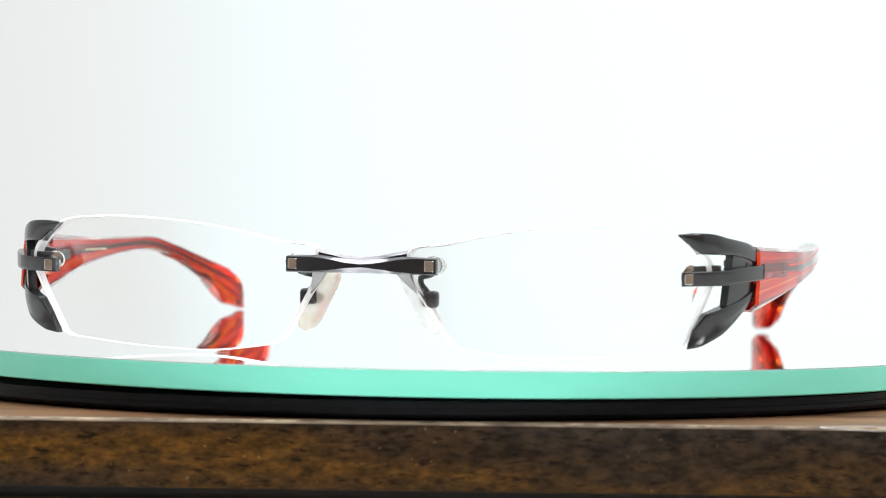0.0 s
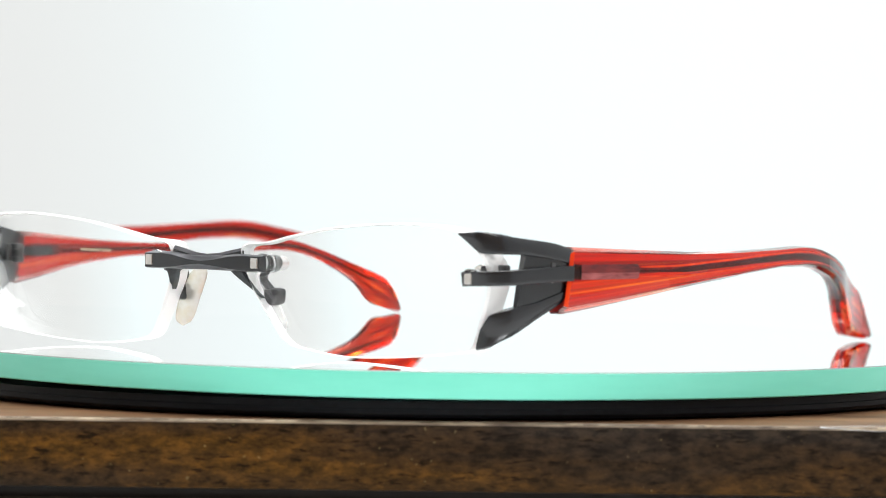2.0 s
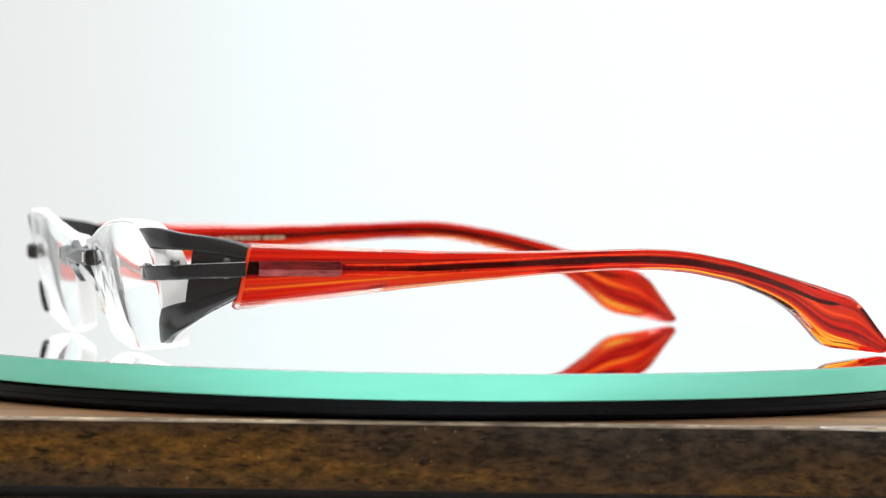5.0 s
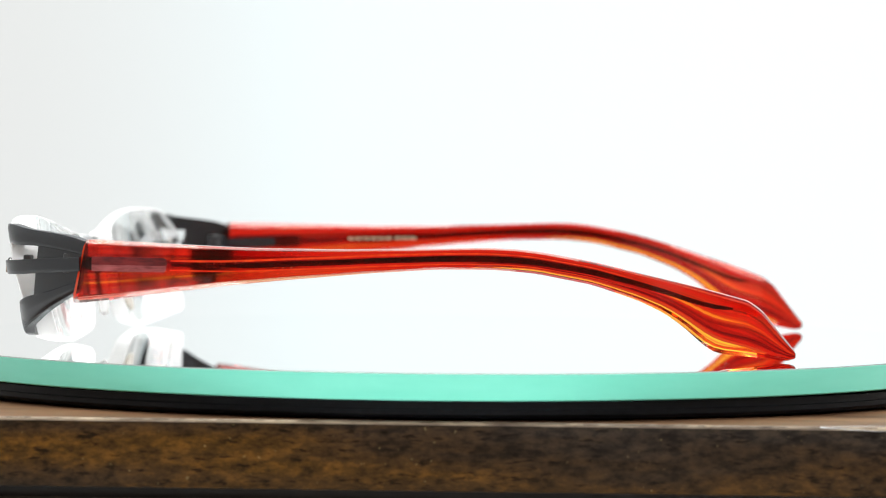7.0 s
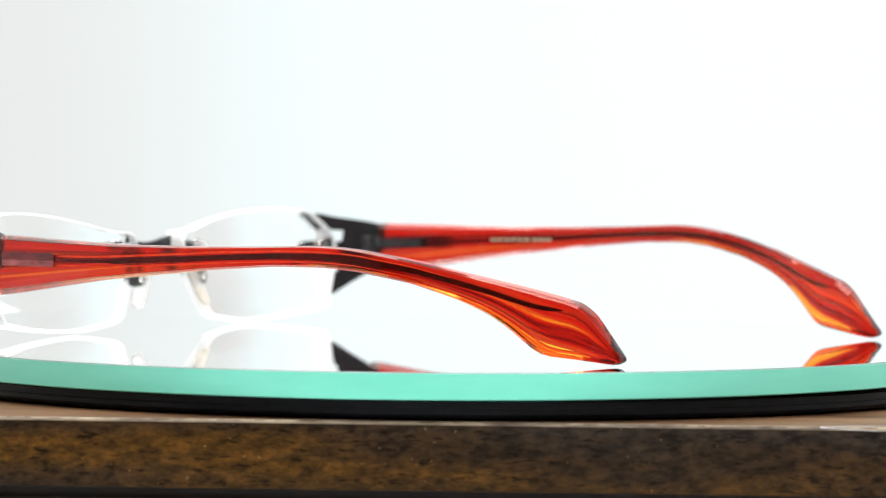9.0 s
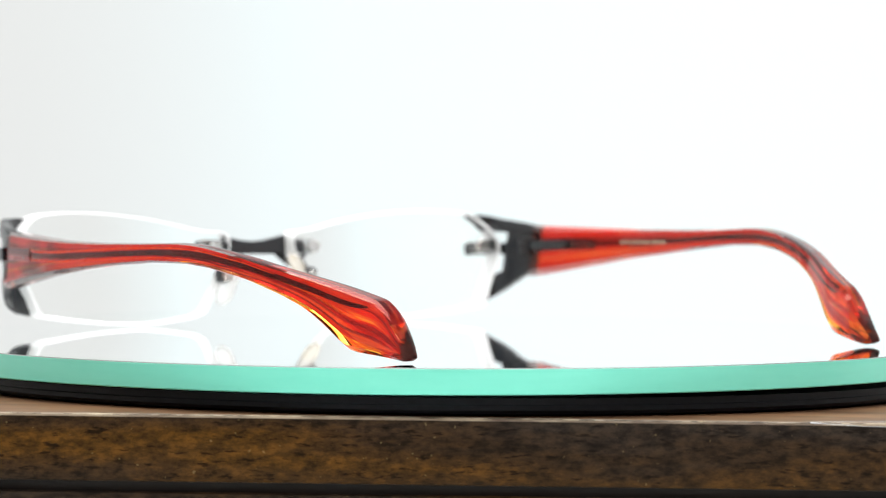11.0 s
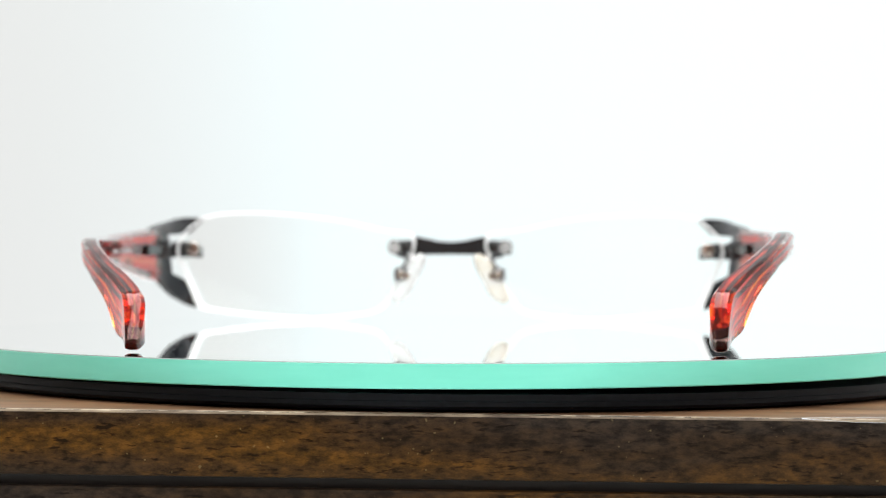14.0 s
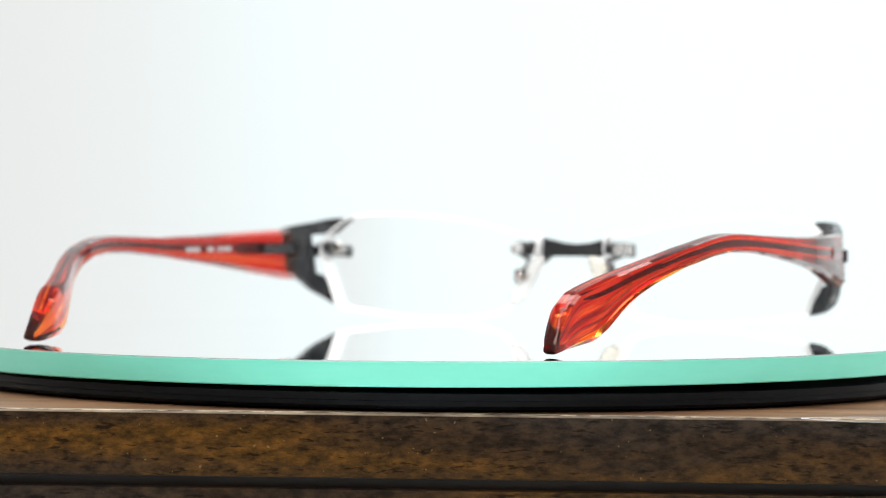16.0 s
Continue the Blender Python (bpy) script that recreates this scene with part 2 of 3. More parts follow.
def wooden_box():
    thing = tagged(new("wooden_box"), "dark walnut wooden box with worn top edges under the turntable", "box")
    thing.matrix_world = pose(0, 0, -62 * MM, 0, 0, -2.2)
    top, low = BOARD_Z + 62 * MM, 0.0
    f, b, w = -106 * MM, 113 * MM, 114 * MM
    rng = random.Random(4)
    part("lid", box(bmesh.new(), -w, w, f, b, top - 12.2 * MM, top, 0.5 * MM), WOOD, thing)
    # the top is coloured paler to carry the light that falls on it
    part("lid_top", box(bmesh.new(), -w + 0.6 * MM, w - 0.6 * MM, f + 0.65 * MM, b - 0.6 * MM, top - 0.5 * MM, top + 0.01 * MM), WOOD_TOP, thing, "wooden top, coloured paler for the light on it")
    # the groove's shade is put into its near-black colour
    part("groove", box(bmesh.new(), -w + 3 * MM, w - 3 * MM, f + 3 * MM, b - 3 * MM, top - 14.2 * MM, top - 12.2 * MM), GAP, thing, "groove below the lid, its shade coloured black")
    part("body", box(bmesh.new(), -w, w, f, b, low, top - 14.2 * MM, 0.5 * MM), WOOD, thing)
    bm = bmesh.new()
    secs = []
    for x in np.linspace(-w + 1 * MM, w - 1 * MM, 160):
        k = rng.uniform(0.6, 1.25) * 0.32 * MM
        secs.append([(x, f - 0.02 * MM, top - 0.55 * MM), (x, f + 0.2 * MM - k * 0.5, top - 0.2 * MM + 0.0002 * k), (x, f + 0.5 * MM, top + 0.02 * MM), (x, f + 0.6 * MM, top - 0.3 * MM)])
    part("worn_edge", loft(bm, secs), WORN_EDGE, thing, "rubbed paler front edge")
    # a highlight on the front edge near one corner, built as a pale glossy strip
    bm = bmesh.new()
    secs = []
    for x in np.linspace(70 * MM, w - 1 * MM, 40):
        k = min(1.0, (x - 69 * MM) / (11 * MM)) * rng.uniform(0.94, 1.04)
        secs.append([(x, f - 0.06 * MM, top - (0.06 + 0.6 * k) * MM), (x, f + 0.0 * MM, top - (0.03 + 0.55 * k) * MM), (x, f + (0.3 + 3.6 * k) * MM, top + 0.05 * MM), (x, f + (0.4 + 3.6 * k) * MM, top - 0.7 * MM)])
    part("edge_glint", loft(bm, secs), GLINT, thing, "pale glossy strip standing in for a highlight on the edge")
    # pale chips along the worn front edge
    for x, s in ((-56.2, 1.2), (50.6, 0.9), (27.5, 1.6), (-29.0, 0.8)):
        bm = bmesh.new()
        bmesh.ops.create_icosphere(bm, subdivisions=2, radius=1)
        for v in bm.verts:
            k = 0.75 + 0.5 * rng.random()
            v.co = Vector((v.co.x * s * MM * k, v.co.y * 0.25 * MM * k, v.co.z * 0.2 * MM * k)) + Vector((x * MM, f + 0.25 * MM, top - 0.2 * MM))
        part("chip", bm, WORN, thing, "pale worn chip in the edge")


def turntable():
    thing = tagged(new("turntable"), "black plastic display turntable carrying the mirror disc", "turntable")
    thing.location = (0, 0, BOARD_Z)
    bm = bmesh.new()
    lathe(bm, [(0, 0.0003), (0.1030, 0.0003), (0.1042, 0.0006), (0.1047, 0.0012), (0.1047, 0.0020), (0.1045, 0.0022), (0.1045, 0.0034), (0.1041, 0.0036), (0, 0.0036)], 192)
    part("platter", bm, BLACK_PLASTIC, thing)
    bm = bmesh.new()
    lathe(bm, [(0, 0.0), (0.098, 0.0), (0.0985, 0.0002), (0.0985, 0.0003), (0, 0.0003)], 128)
    part("foot_ring", bm, BLACK_PLASTIC, thing)
    bm = bmesh.new()
    lathe(bm, [(0, 0.0036), (0.06, 0.0036), (0.06, 0.00395), (0.0597, 0.00402), (0, 0.00402)], 96)
    part("pad", bm, BLACK_PLASTIC, thing, "black rubber pad under the mirror")
    return thing


def mirror_disc():
    thing = tagged(new("mirror_disc"), "round glass mirror with bright green polished edge on the turntable", "mirror")
    thing.location = (0, 0, -DISC_H)
    R, h = 0.1062, DISC_H
    bm = bmesh.new()
    lathe(bm, [(0, 0.0), (R - 0.0002, 0.0), (R, 0.0002), (R, h - 0.0002)], 256)
    part("glass_edge", bm, GREEN_EDGE, thing, "bright green glass edge")
    bm = bmesh.new()
    lathe(bm, [(R, h - 0.0002), (R - 0.0002, h)], 256)
    part("arris", bm, ARRIS, thing, "fine ground glass arris")
    bm = bmesh.new()
    lathe(bm, [(R - 0.0002, h), (0, h)], 256)
    part("mirror_face", bm, MIRROR, thing, "silvered mirror face")
    return thing


# ---- the eyeglasses; x across, y to the back, z up, in millimetres ----
def lens_y(x, z):
    return -75.5 + 4.3e-4 * x * x - 0.22 * (z - 17)


LENS_OUTLINE = [(8.6, 20.2), (15, 21.3), (22.6, 23.0), (32, 24.5), (42, 25.3), (50, 25.4), (57, 24.7), (60.5, 22.6), (63.4, 19.4), (64.0, 16.0), (63.0, 12.5),
                (60.8, 7.5), (58.4, 3.0), (54, 2.1), (47, 1.25), (39, 0.65), (30, 0.4), (22, 1.2), (16.6, 2.4), (13.8, 5.8), (11.3, 10.0), (9.0, 14.6)]


def lens(parent, side):
    loop = smooth_closed(LENS_OUTLINE, 5)
    cx, cz, rings = 34.0, 13.0, 10
    bm = bmesh.new()
    grids = []
    for back in (0, 1):
        grid = []
        for k in range(rings + 1):
            u = (1.0, 0.978, 0.93, 0.86, 0.76, 0.64, 0.5, 0.36, 0.22, 0.1, 0.0)[k]
            ring = []
            for x, z in loop:
                px, pz = cx + (x - cx) * u, cz + (z - cz) * u
                rr = (px - cx) ** 2 + (pz - cz) ** 2
                y = lens_y(px, pz) + (1.3 + rr / 185.0 - (0.35 if k == 0 else 0) if back else (0.35 if k == 0 else 0))
                ring.append((side * px * MM, y * MM, pz * MM))
            grid.append([bm.verts.new(p) for p in (ring if k < rings else ring[:1])])
        grids.append(grid)
    n = len(loop)
    for grid in grids:
        for k, (a, b) in enumerate(zip(grid, grid[1:])):
            for i in range(n):
                j = (i + 1) % n
                f = bm.faces.new((a[i], a[j], b[j], b[i]) if len(b) > 1 else (a[i], a[j], b[0]))
                f.material_index = 1 if k == 0 else 0
    for i in range(n):
        j = (i + 1) % n
        bm.faces.new((grids[0][0][i], grids[0][0][j], grids[1][0][j], grids[1][0][i])).material_index = 1
    ob = part("lens", bm, [LENS, FROST], parent, "clear rimless lens with polished edge", 30)
    ob.visible_shadow = False
    return ob


# the plan line of the endpiece's outer face, from the front tip round to the temple
PLAN = np.array([(55, -76.2), (58.5, -75.8), (62.3, -75.1), (65.2, -72.9), (67.3, -69.2), (69.2, -63.8), (70.6, -58.3), (71.6, -53)])


def curve(points, u):
    """A Catmull-Rom curve through points, at u from 0 to 1."""
    p = np.array(points, float)
    p = np.vstack([2 * p[0] - p[1], p, 2 * p[-1] - p[-2]])
    q = u * (len(p) - 3)
    i = min(int(q), len(p) - 4)
    f = q - i
    a, b, c, d = p[i:i + 4]
    return 0.5 * (2 * b + (c - a) * f + (2 * a - 5 * b + 4 * c - d) * f * f + (3 * b - a - 3 * c + d) * f ** 3)


def straight(points, u):
    p = np.array(points, float)
    return [np.interp(u, np.linspace(0, 1, len(p)), p[:, k]) for k in (0, 1)]


PLAN = np.array([curve(PLAN, k / 70) for k in range(71)])
ALONG = np.r_[0, np.cumsum(np.hypot(*np.diff(PLAN, axis=0).T))]


def sheet(s, z, deep=0.0):
    """A point on the endpiece: s along its plan line, z up, deep inwards."""
    def at(q):
        return np.array([np.interp(q, ALONG, PLAN[:, 0]), np.interp(q, ALONG, PLAN[:, 1])])
    p, d = at(s), at(min(s + 2.2, 31.8)) - at(max(s - 2.2, 0))
    d /= np.hypot(*d)
    lean = 0.22 * max(0.0, 1 - s / 26.4) * (24 - z)
    return (p[0] - d[1] * -1 * -deep, p[1] + lean + d[0] * deep, z)


def sheet_solid(bm, side, top, low, deep, proud=0.0, steps=36, roll=0.0):
    """A strip of the endpiece between two height lines [(s, z)...], of a depth; roll: how far its upper (+) or lower (-) edge rolls inwards."""
    secs = []
    for i in range(steps + 1):
        u = i / steps
        s1, z1 = straight(top, u) if roll < 0 else curve(top, u)
        s0, z0 = straight(low, u) if roll > 0 else curve(low, u)
        sec = []
        up, down = (roll if roll > 0 else 0.0), (-roll if roll < 0 else 0.0)
        face = [(0.0, 0.12 + down), (0.03, 0.03 + down * 0.86), (0.12, down * 0.6), (0.28, down * 0.24), (0.45, down * 0.04), (0.55, up * 0.04), (0.72, up * 0.24), (0.88, up * 0.6), (0.97, 0.03 + up * 0.86), (1.0, 0.12 + up)]
        for v, d in face + [(1.0, deep), (0.5, deep), (0.0, deep)]:
            x, y, z = sheet(s0 + (s1 - s0) * v, z0 + (z1 - z0) * v, d - proud)
            sec.append((side * x * MM, y * MM, z * MM))
        secs.append(sec)
    return loft(bm, secs)


def endpiece(parent, side):
    bm = bmesh.new()
    sheet_solid(bm, side, [(3.4, 23.95), (7, 24.2), (10.5, 24.0), (14.6, 23.3), (19, 22.8), (23.5, 22.2), (27.0, 21.3)],
                [(3.3, 23.7), (5.3, 22.1), (7.3, 20.4), (11.5, 20.3), (16, 20.2), (21.5, 19.6), (27.0, 18.6)], 2.2, roll=0.3)
    body = part("endpiece", bm, BLACK_METAL, parent, "matte black metal endpiece with two wings")
    bm = bmesh.new()
    sheet_solid(bm, side, [(16.5, 20.6), (20, 20.6), (27.0, 20.2)], [(13.8, 9.8), (19, 10.4), (25.8, 12.4)], 1.6, -0.35)
    part("web", bm, BLACK_METAL, body)
    bm = bmesh.new()
    sheet_solid(bm, side, [(5.0, 4.2), (5.9, 6.6), (8.2, 9.5), (12.4, 10.6), (18.6, 11.8), (26.0, 13.9)],
                [(4.7, 3.0), (7.3, 3.55), (10, 4.7), (13.6, 6.2), (18.8, 8.8), (25.4, 11.8)], 2.2, roll=-0.3)
    part("lower_wing", bm, BLACK_METAL, body)
    bm = bmesh.new()
    sheet_solid(bm, side, [(3.9, 17.1), (6, 17.2), (12, 17.5), (18, 17.9), (26.4, 18.3)], [(3.9, 14.5), (6, 14.6), (12, 14.8), (18, 15.2), (26.4, 15.6)], 1.7, 1.35)
    arm = part("arm", bm, BLACK_METAL, body)
    bm = bmesh.new()
    x, y, z = sheet(5.2, 15.9, -1.45)
    box(bm, x - 0.8, x + 0.8, y - 0.1, y + 0.4, z - 1.0, z + 1.0, 0.15)
    bmesh.ops.transform(bm, matrix=Matrix.Diagonal((side * MM, MM, MM, 1)), verts=bm.verts)
    part("rivet_plate", bm, STEEL, arm, "small polished steel plate", 15)
    bm = bmesh.new()
    tube(bm, [Vector((side * x * MM, y * MM, 16.2 * MM)) for x, y in ((60.4, -75.2), (60.4, -73.5), (60.4, -71.5))], [1.5 * MM] * 3, 16)
    part("sleeve", bm, SLEEVE, body, "clear plastic sleeve")
    # nut behind the lens that clamps it
    bm = bmesh.new()
    lathe(bm, [(0, 0), (1.45, 0), (1.6, 0.2), (1.6, 1.5), (1.4, 1.75), (0.8, 1.75), (0.7, 1.1), (0, 1.1)], 24)
    bmesh.ops.transform(bm, matrix=Matrix.Diagonal((MM, MM, MM, 1)) @ pose(side * 60.3, -72.4 + 1.6, 17.0, -90, 0, 0), verts=bm.verts)
    part("clamp_nut", bm, STEEL, body, "round steel nut behind the lens")
    bm = bmesh.new()
    box(bm, side * 60.5, side * 65.5, -71.2, -69.6, 15.8, 18.4, 0.3)
    bmesh.ops.transform(bm, matrix=Matrix.Diagonal((MM, MM, MM, 1)), verts=bm.verts)
    part("clamp_bracket", bm, DARK_STEEL, body)
    # hinge
    bm = bmesh.new()
    for z0, z1 in ((14.9, 16.1), (16.25, 17.75), (17.9, 19.1)):
        lathe(bm, [(0, z0), (1.25, z0), (1.35, z0 + 0.1), (1.35, z1 - 0.1), (1.25, z1), (0, z1)], 20, (side * 66.0, -60.5, 0))
    box(bm, side * 66.6, side * 69.5, -62.5, -58.5, 15.2, 18.9, 0.25)
    bmesh.ops.transform(bm, matrix=Matrix.Diagonal((MM, MM, MM, 1)), verts=bm.verts)
    part("hinge", bm, DARK_STEEL, body, "gunmetal barrel hinge")
    bm = bmesh.new()
    box(bm, side * 68.6, side * 70.75, -61.2, -57.9, 15.9, 18.2, 0.25)
    bmesh.ops.transform(bm, matrix=Matrix.Diagonal((MM, MM, MM, 1)), verts=bm.verts)
    part("hinge_stop", bm, BLACK_METAL, body)


TOP_LINE = np.array([(-57.8, 21.6), (-41.4, 21.0), (-25, 20.45), (-9.4, 20.4), (7, 20.7), (17, 21.0), (23, 20.8), (28, 20.2), (36.7, 18.6), (46.9, 16.1), (57.2, 13.5), (65, 11.3), (67.6, 9.4), (70.8, 5.4), (73.0, 2.75), (73.6, 2.1), (73.9, 1.5)])
LOW_LINE = np.array([(-58.4, 9.5), (-52.4, 10.3), (-41.3, 12.0), (-30.4, 13.5), (-20, 14.6), (-4, 16.1), (9, 17.0), (19.5, 17.0), (26.6, 16.4), (36.8, 14.4), (44.9, 11.6), (50.1, 9.0), (54.2, 5.8), (57.3, 2.7), (59.4, 1.6), (63.6, 1.2), (71.8, 0.3), (73.2, 0.4), (73.9, 0.95)])
OUTER = np.array([(-60, 70.7), (-42, 74.1), (-30, 75.6), (-10, 76.0), (5, 75.2), (20, 73.9), (32, 71.9), (44, 68.0), (55, 63.0), (65, 59.4), (75, 57.6)])
THICK = np.array([(-60, 4.6), (-45, 4.4), (-20, 3.6), (10, 3.4), (30, 3.6), (48, 4.1), (60, 4.5), (68, 4.3), (72, 3.2), (73.6, 2.2)])


def line(table, y, soft=1.2):
    ys = np.array([y - soft, y, y + soft]) if table[0, 0] + soft < y < table[-1, 0] - soft else np.array([y])
    return float(np.interp(ys, table[:, 0], table[:, 1]).mean())


def raised(side, y):
    """The one temple sits a little higher along its middle."""
    return 0.0 if side > 0 else float(np.interp(y, (-58, -30, 0, 20, 45, 60, 73), (0.4, 1.1, 1.6, 1.9, 1.5, 0.8, 0.0)))


def outer(side, y):
    """The temple's outer face; one temple splays a little more than the other."""
    return line(OUTER, y, 3) + (0.0 if side > 0 else 0.6) * (y + 58) / 131


def back(side, y):
    """The one temple is a little shorter than the other."""
    return y if side > 0 else y - 1.7 * max(0.0, y + 58) / 131


def temple(parent, side):
    ys = np.r_[-58.2, -57.7, np.linspace(-56.6, 62, 74), np.linspace(63, 72.6, 14), 73.1, 73.5, 73.8]
    secs = []
    for y in ys:
        soft = 1.2 if y < 64 else 0.5
        zt, zb, xo, th = line(TOP_LINE, y, soft), line(LOW_LINE, y, soft), outer(side, y), line(THICK, y)
        up = raised(side, y)
        if y < -57.9:  # rounded lip at the front
            zt, zb, xo, th = zt - 0.5, zb + 0.5, xo - 0.5, th - 0.9
        h = zt - zb
        c, k = min(0.1 * h, 1.2), 0.28 * th
        band = h * np.interp(y, (14, 26, 46, 58, 68), (0.02, 0.10, 0.11, 0.15, 0.03))
        ring = [(xo, zb + c), (xo + 0.06, zb + c + band), (xo + 0.12, (zt + zb) / 2), (xo, zt - c * 0.6), (xo - k * 0.7, zt), (xo - th + k * 0.7, zt), (xo - th, zt - c), (xo - th, zb + c * 1.2 + band), (xo - th, zb + c * 1.2), (xo - th + k * 0.7, zb), (xo - k, zb)]
        # the front end slants, its foot further forward
        slant = 2.3 * max(0.0, 1 - (y + 58.2) / 24) ** 1.5
        secs.append([(side * x * MM, (back(side, y) - slant * (zt - z) / h) * MM, (z + up) * MM) for x, z in ring])
    def slot(i, k):
        # bright lower band: light gathered in the thin edge, put in as amber
        if k in (0, 7) and 14 < ys[i] < 68 or k == 10 and 40 < ys[i] < 66:
            return 2
        if k in (0, 1, 2) and ys[i] < -58:
            return 4
        # clear outer edges; on the inner edges the pale colour stands in for glints
        if k == 3 and ys[i] < 34 or k == 10 and ys[i] < 22 or k in (5, 8) and ys[i] < 30:
            return 1
        return 3 if k in (5, 6, 7, 8) else 0
    bm = loft(bmesh.new(), secs, slot)
    body = part("temple", bm, [RED, CLEAR_GLINT_EDGE, AMBER_LIGHT_EDGE, RED_INSIDE, ORANGE], parent, "translucent red acrylic temple arm", 20)
    # dark metal core inside
    secs = []
    for y in np.linspace(-41, 62, 60):
        zt, zb, xo, th = line(TOP_LINE, y), line(LOW_LINE, y), outer(side, y), line(THICK, y)
        mid = zb + (zt - zb) * np.interp(y, (-41, -30, 0, 20, 36, 47, 53, 58, 62), (0.56, 0.5, 0.52, 0.5, 0.55, 0.6, 0.66, 0.74, 0.79)) + raised(side, y)
        hh = np.interp(y, (-41, -29, -28, 20, 45, 60, 62), (0.22, 0.26, 0.48, 0.56, 0.5, 0.4, 0.15))
        x = xo - 0.5 * th
        secs.append([(side * (x + dx) * MM, back(side, y) * MM, (mid + dz * hh) * MM) for dx, dz in ((0.35, -1), (0.45, 0), (0.35, 1), (-0.35, 1), (-0.45, 0), (-0.35, -1))])
    part("core_wire", loft(bmesh.new(), secs), CORE, body, "dark metal core wire inside the acrylic")
    bm = bmesh.new()
    secs = []
    for y in np.r_[np.linspace(-56.5, -42.4, 10), -42.1, -41.9, -41.8]:
        x, r = outer(side, y) - 2.2, np.interp(y, (-42.4, -42.1, -41.9, -41.8), (1.0, 0.93, 0.78, 0.55))
        secs.append([(side * (x + dx) * MM, back(side, y) * MM, (17.1 + raised(side, y) + dz * r) * MM) for dx, dz in ((2.62, -1.35), (2.68, -0.15), (2.62, 1.35), (-0.5, 1.35), (-0.5, -1.35))])
    # the plate's lower facet is paler, a reflection put into its colour
    part("hinge_plate", loft(bm, secs, lambda i, k: (2, 1, 0, 0, 0)[k]), [HINGE_PLATE, HINGE_FOIL, HINGE_SHEEN], body, "maroon hinge plate set into the acrylic")
    # highlights along the channel above and below the core, put in as orange strips
    for up in (-1, 1):
        secs = []
        for y in np.linspace(-41, 44, 60):
            zt, zb, xo = line(TOP_LINE, y), line(LOW_LINE, y), outer(side, y)
            mid = zb + (zt - zb) * np.interp(y, (-41, -30, 0, 20, 36, 47), (0.56, 0.5, 0.52, 0.5, 0.55, 0.6)) + raised(side, y) + up * np.interp(y, (-41, -29, 0, 44), (0.85, 0.95, 1.0, 0.9))
            hh = np.interp(y, (-41, -38, 10, 44), (0.07, 0.2, 0.18, 0.04)) * (1.0 if up > 0 else 0.75)
            secs.append([(side * (xo + dx) * MM, back(side, y) * MM, (mid + dz * hh) * MM) for dx, dz in ((0.14, -1), (0.15, 0), (0.14, 1), (-0.1, 1), (-0.1, -1))])
        part("channel_glint", loft(bmesh.new(), secs), ORANGE, body, "orange strip standing in for a highlight along the core channel")
    bm = bmesh.new()
    secs = []
    for y in np.linspace(-60.8, -47.0, 8):
        x = outer(side, max(y, -57)) - 4.9
        secs.append([(side * (x + dx) * MM, back(side, y) * MM, (17.0 + raised(side, y) + dz) * MM) for dx, dz in ((0.5, -1.2), (0.5, 1.2), (-0.4, 1.0), (-0.4, -1.0))])
    part("hinge_leaf", loft(bm, secs), BLACK_METAL, body, "black hinge leaf")
    if side > 0:
        # tiny pale print on the inner face, too small to read
        bm = bmesh.new()
        for k in range(11):
            y = (-35.8 + 1.35 * k) if k < 7 else (-23.2 + 1.5 * (k - 7))
            x = outer(side, y) - line(THICK, y) - 0.02
            box(bm, (x - 0.05) * MM, (x + 0.03) * MM, back(side, y) * MM, (y + (0.5 if k == 4 else 0.95)) * MM, (17.1 if k == 4 else 16.7) * MM, (17.3 if k == 4 else 17.8) * MM)
        part("writing", bm, PRINT, body, "tiny pale grey writing bars")
        return
    # tiny gilt writing on the inner face, too small to read
    bm = bmesh.new()
    for k in range(9):
        y = -30.5 + 1.7 * k + (0.5 if k > 5 else 0)
        x = outer(side, y) - line(THICK, y) - 0.02
        box(bm, side * (x - 0.05) * MM, side * (x + 0.02) * MM, back(side, y) * MM, (y + 0.9) * MM, (17.3 + raised(side, y)) * MM, (17.8 + raised(side, y)) * MM)
    part("writing", bm, GILT, body, "tiny gilt writing bars")


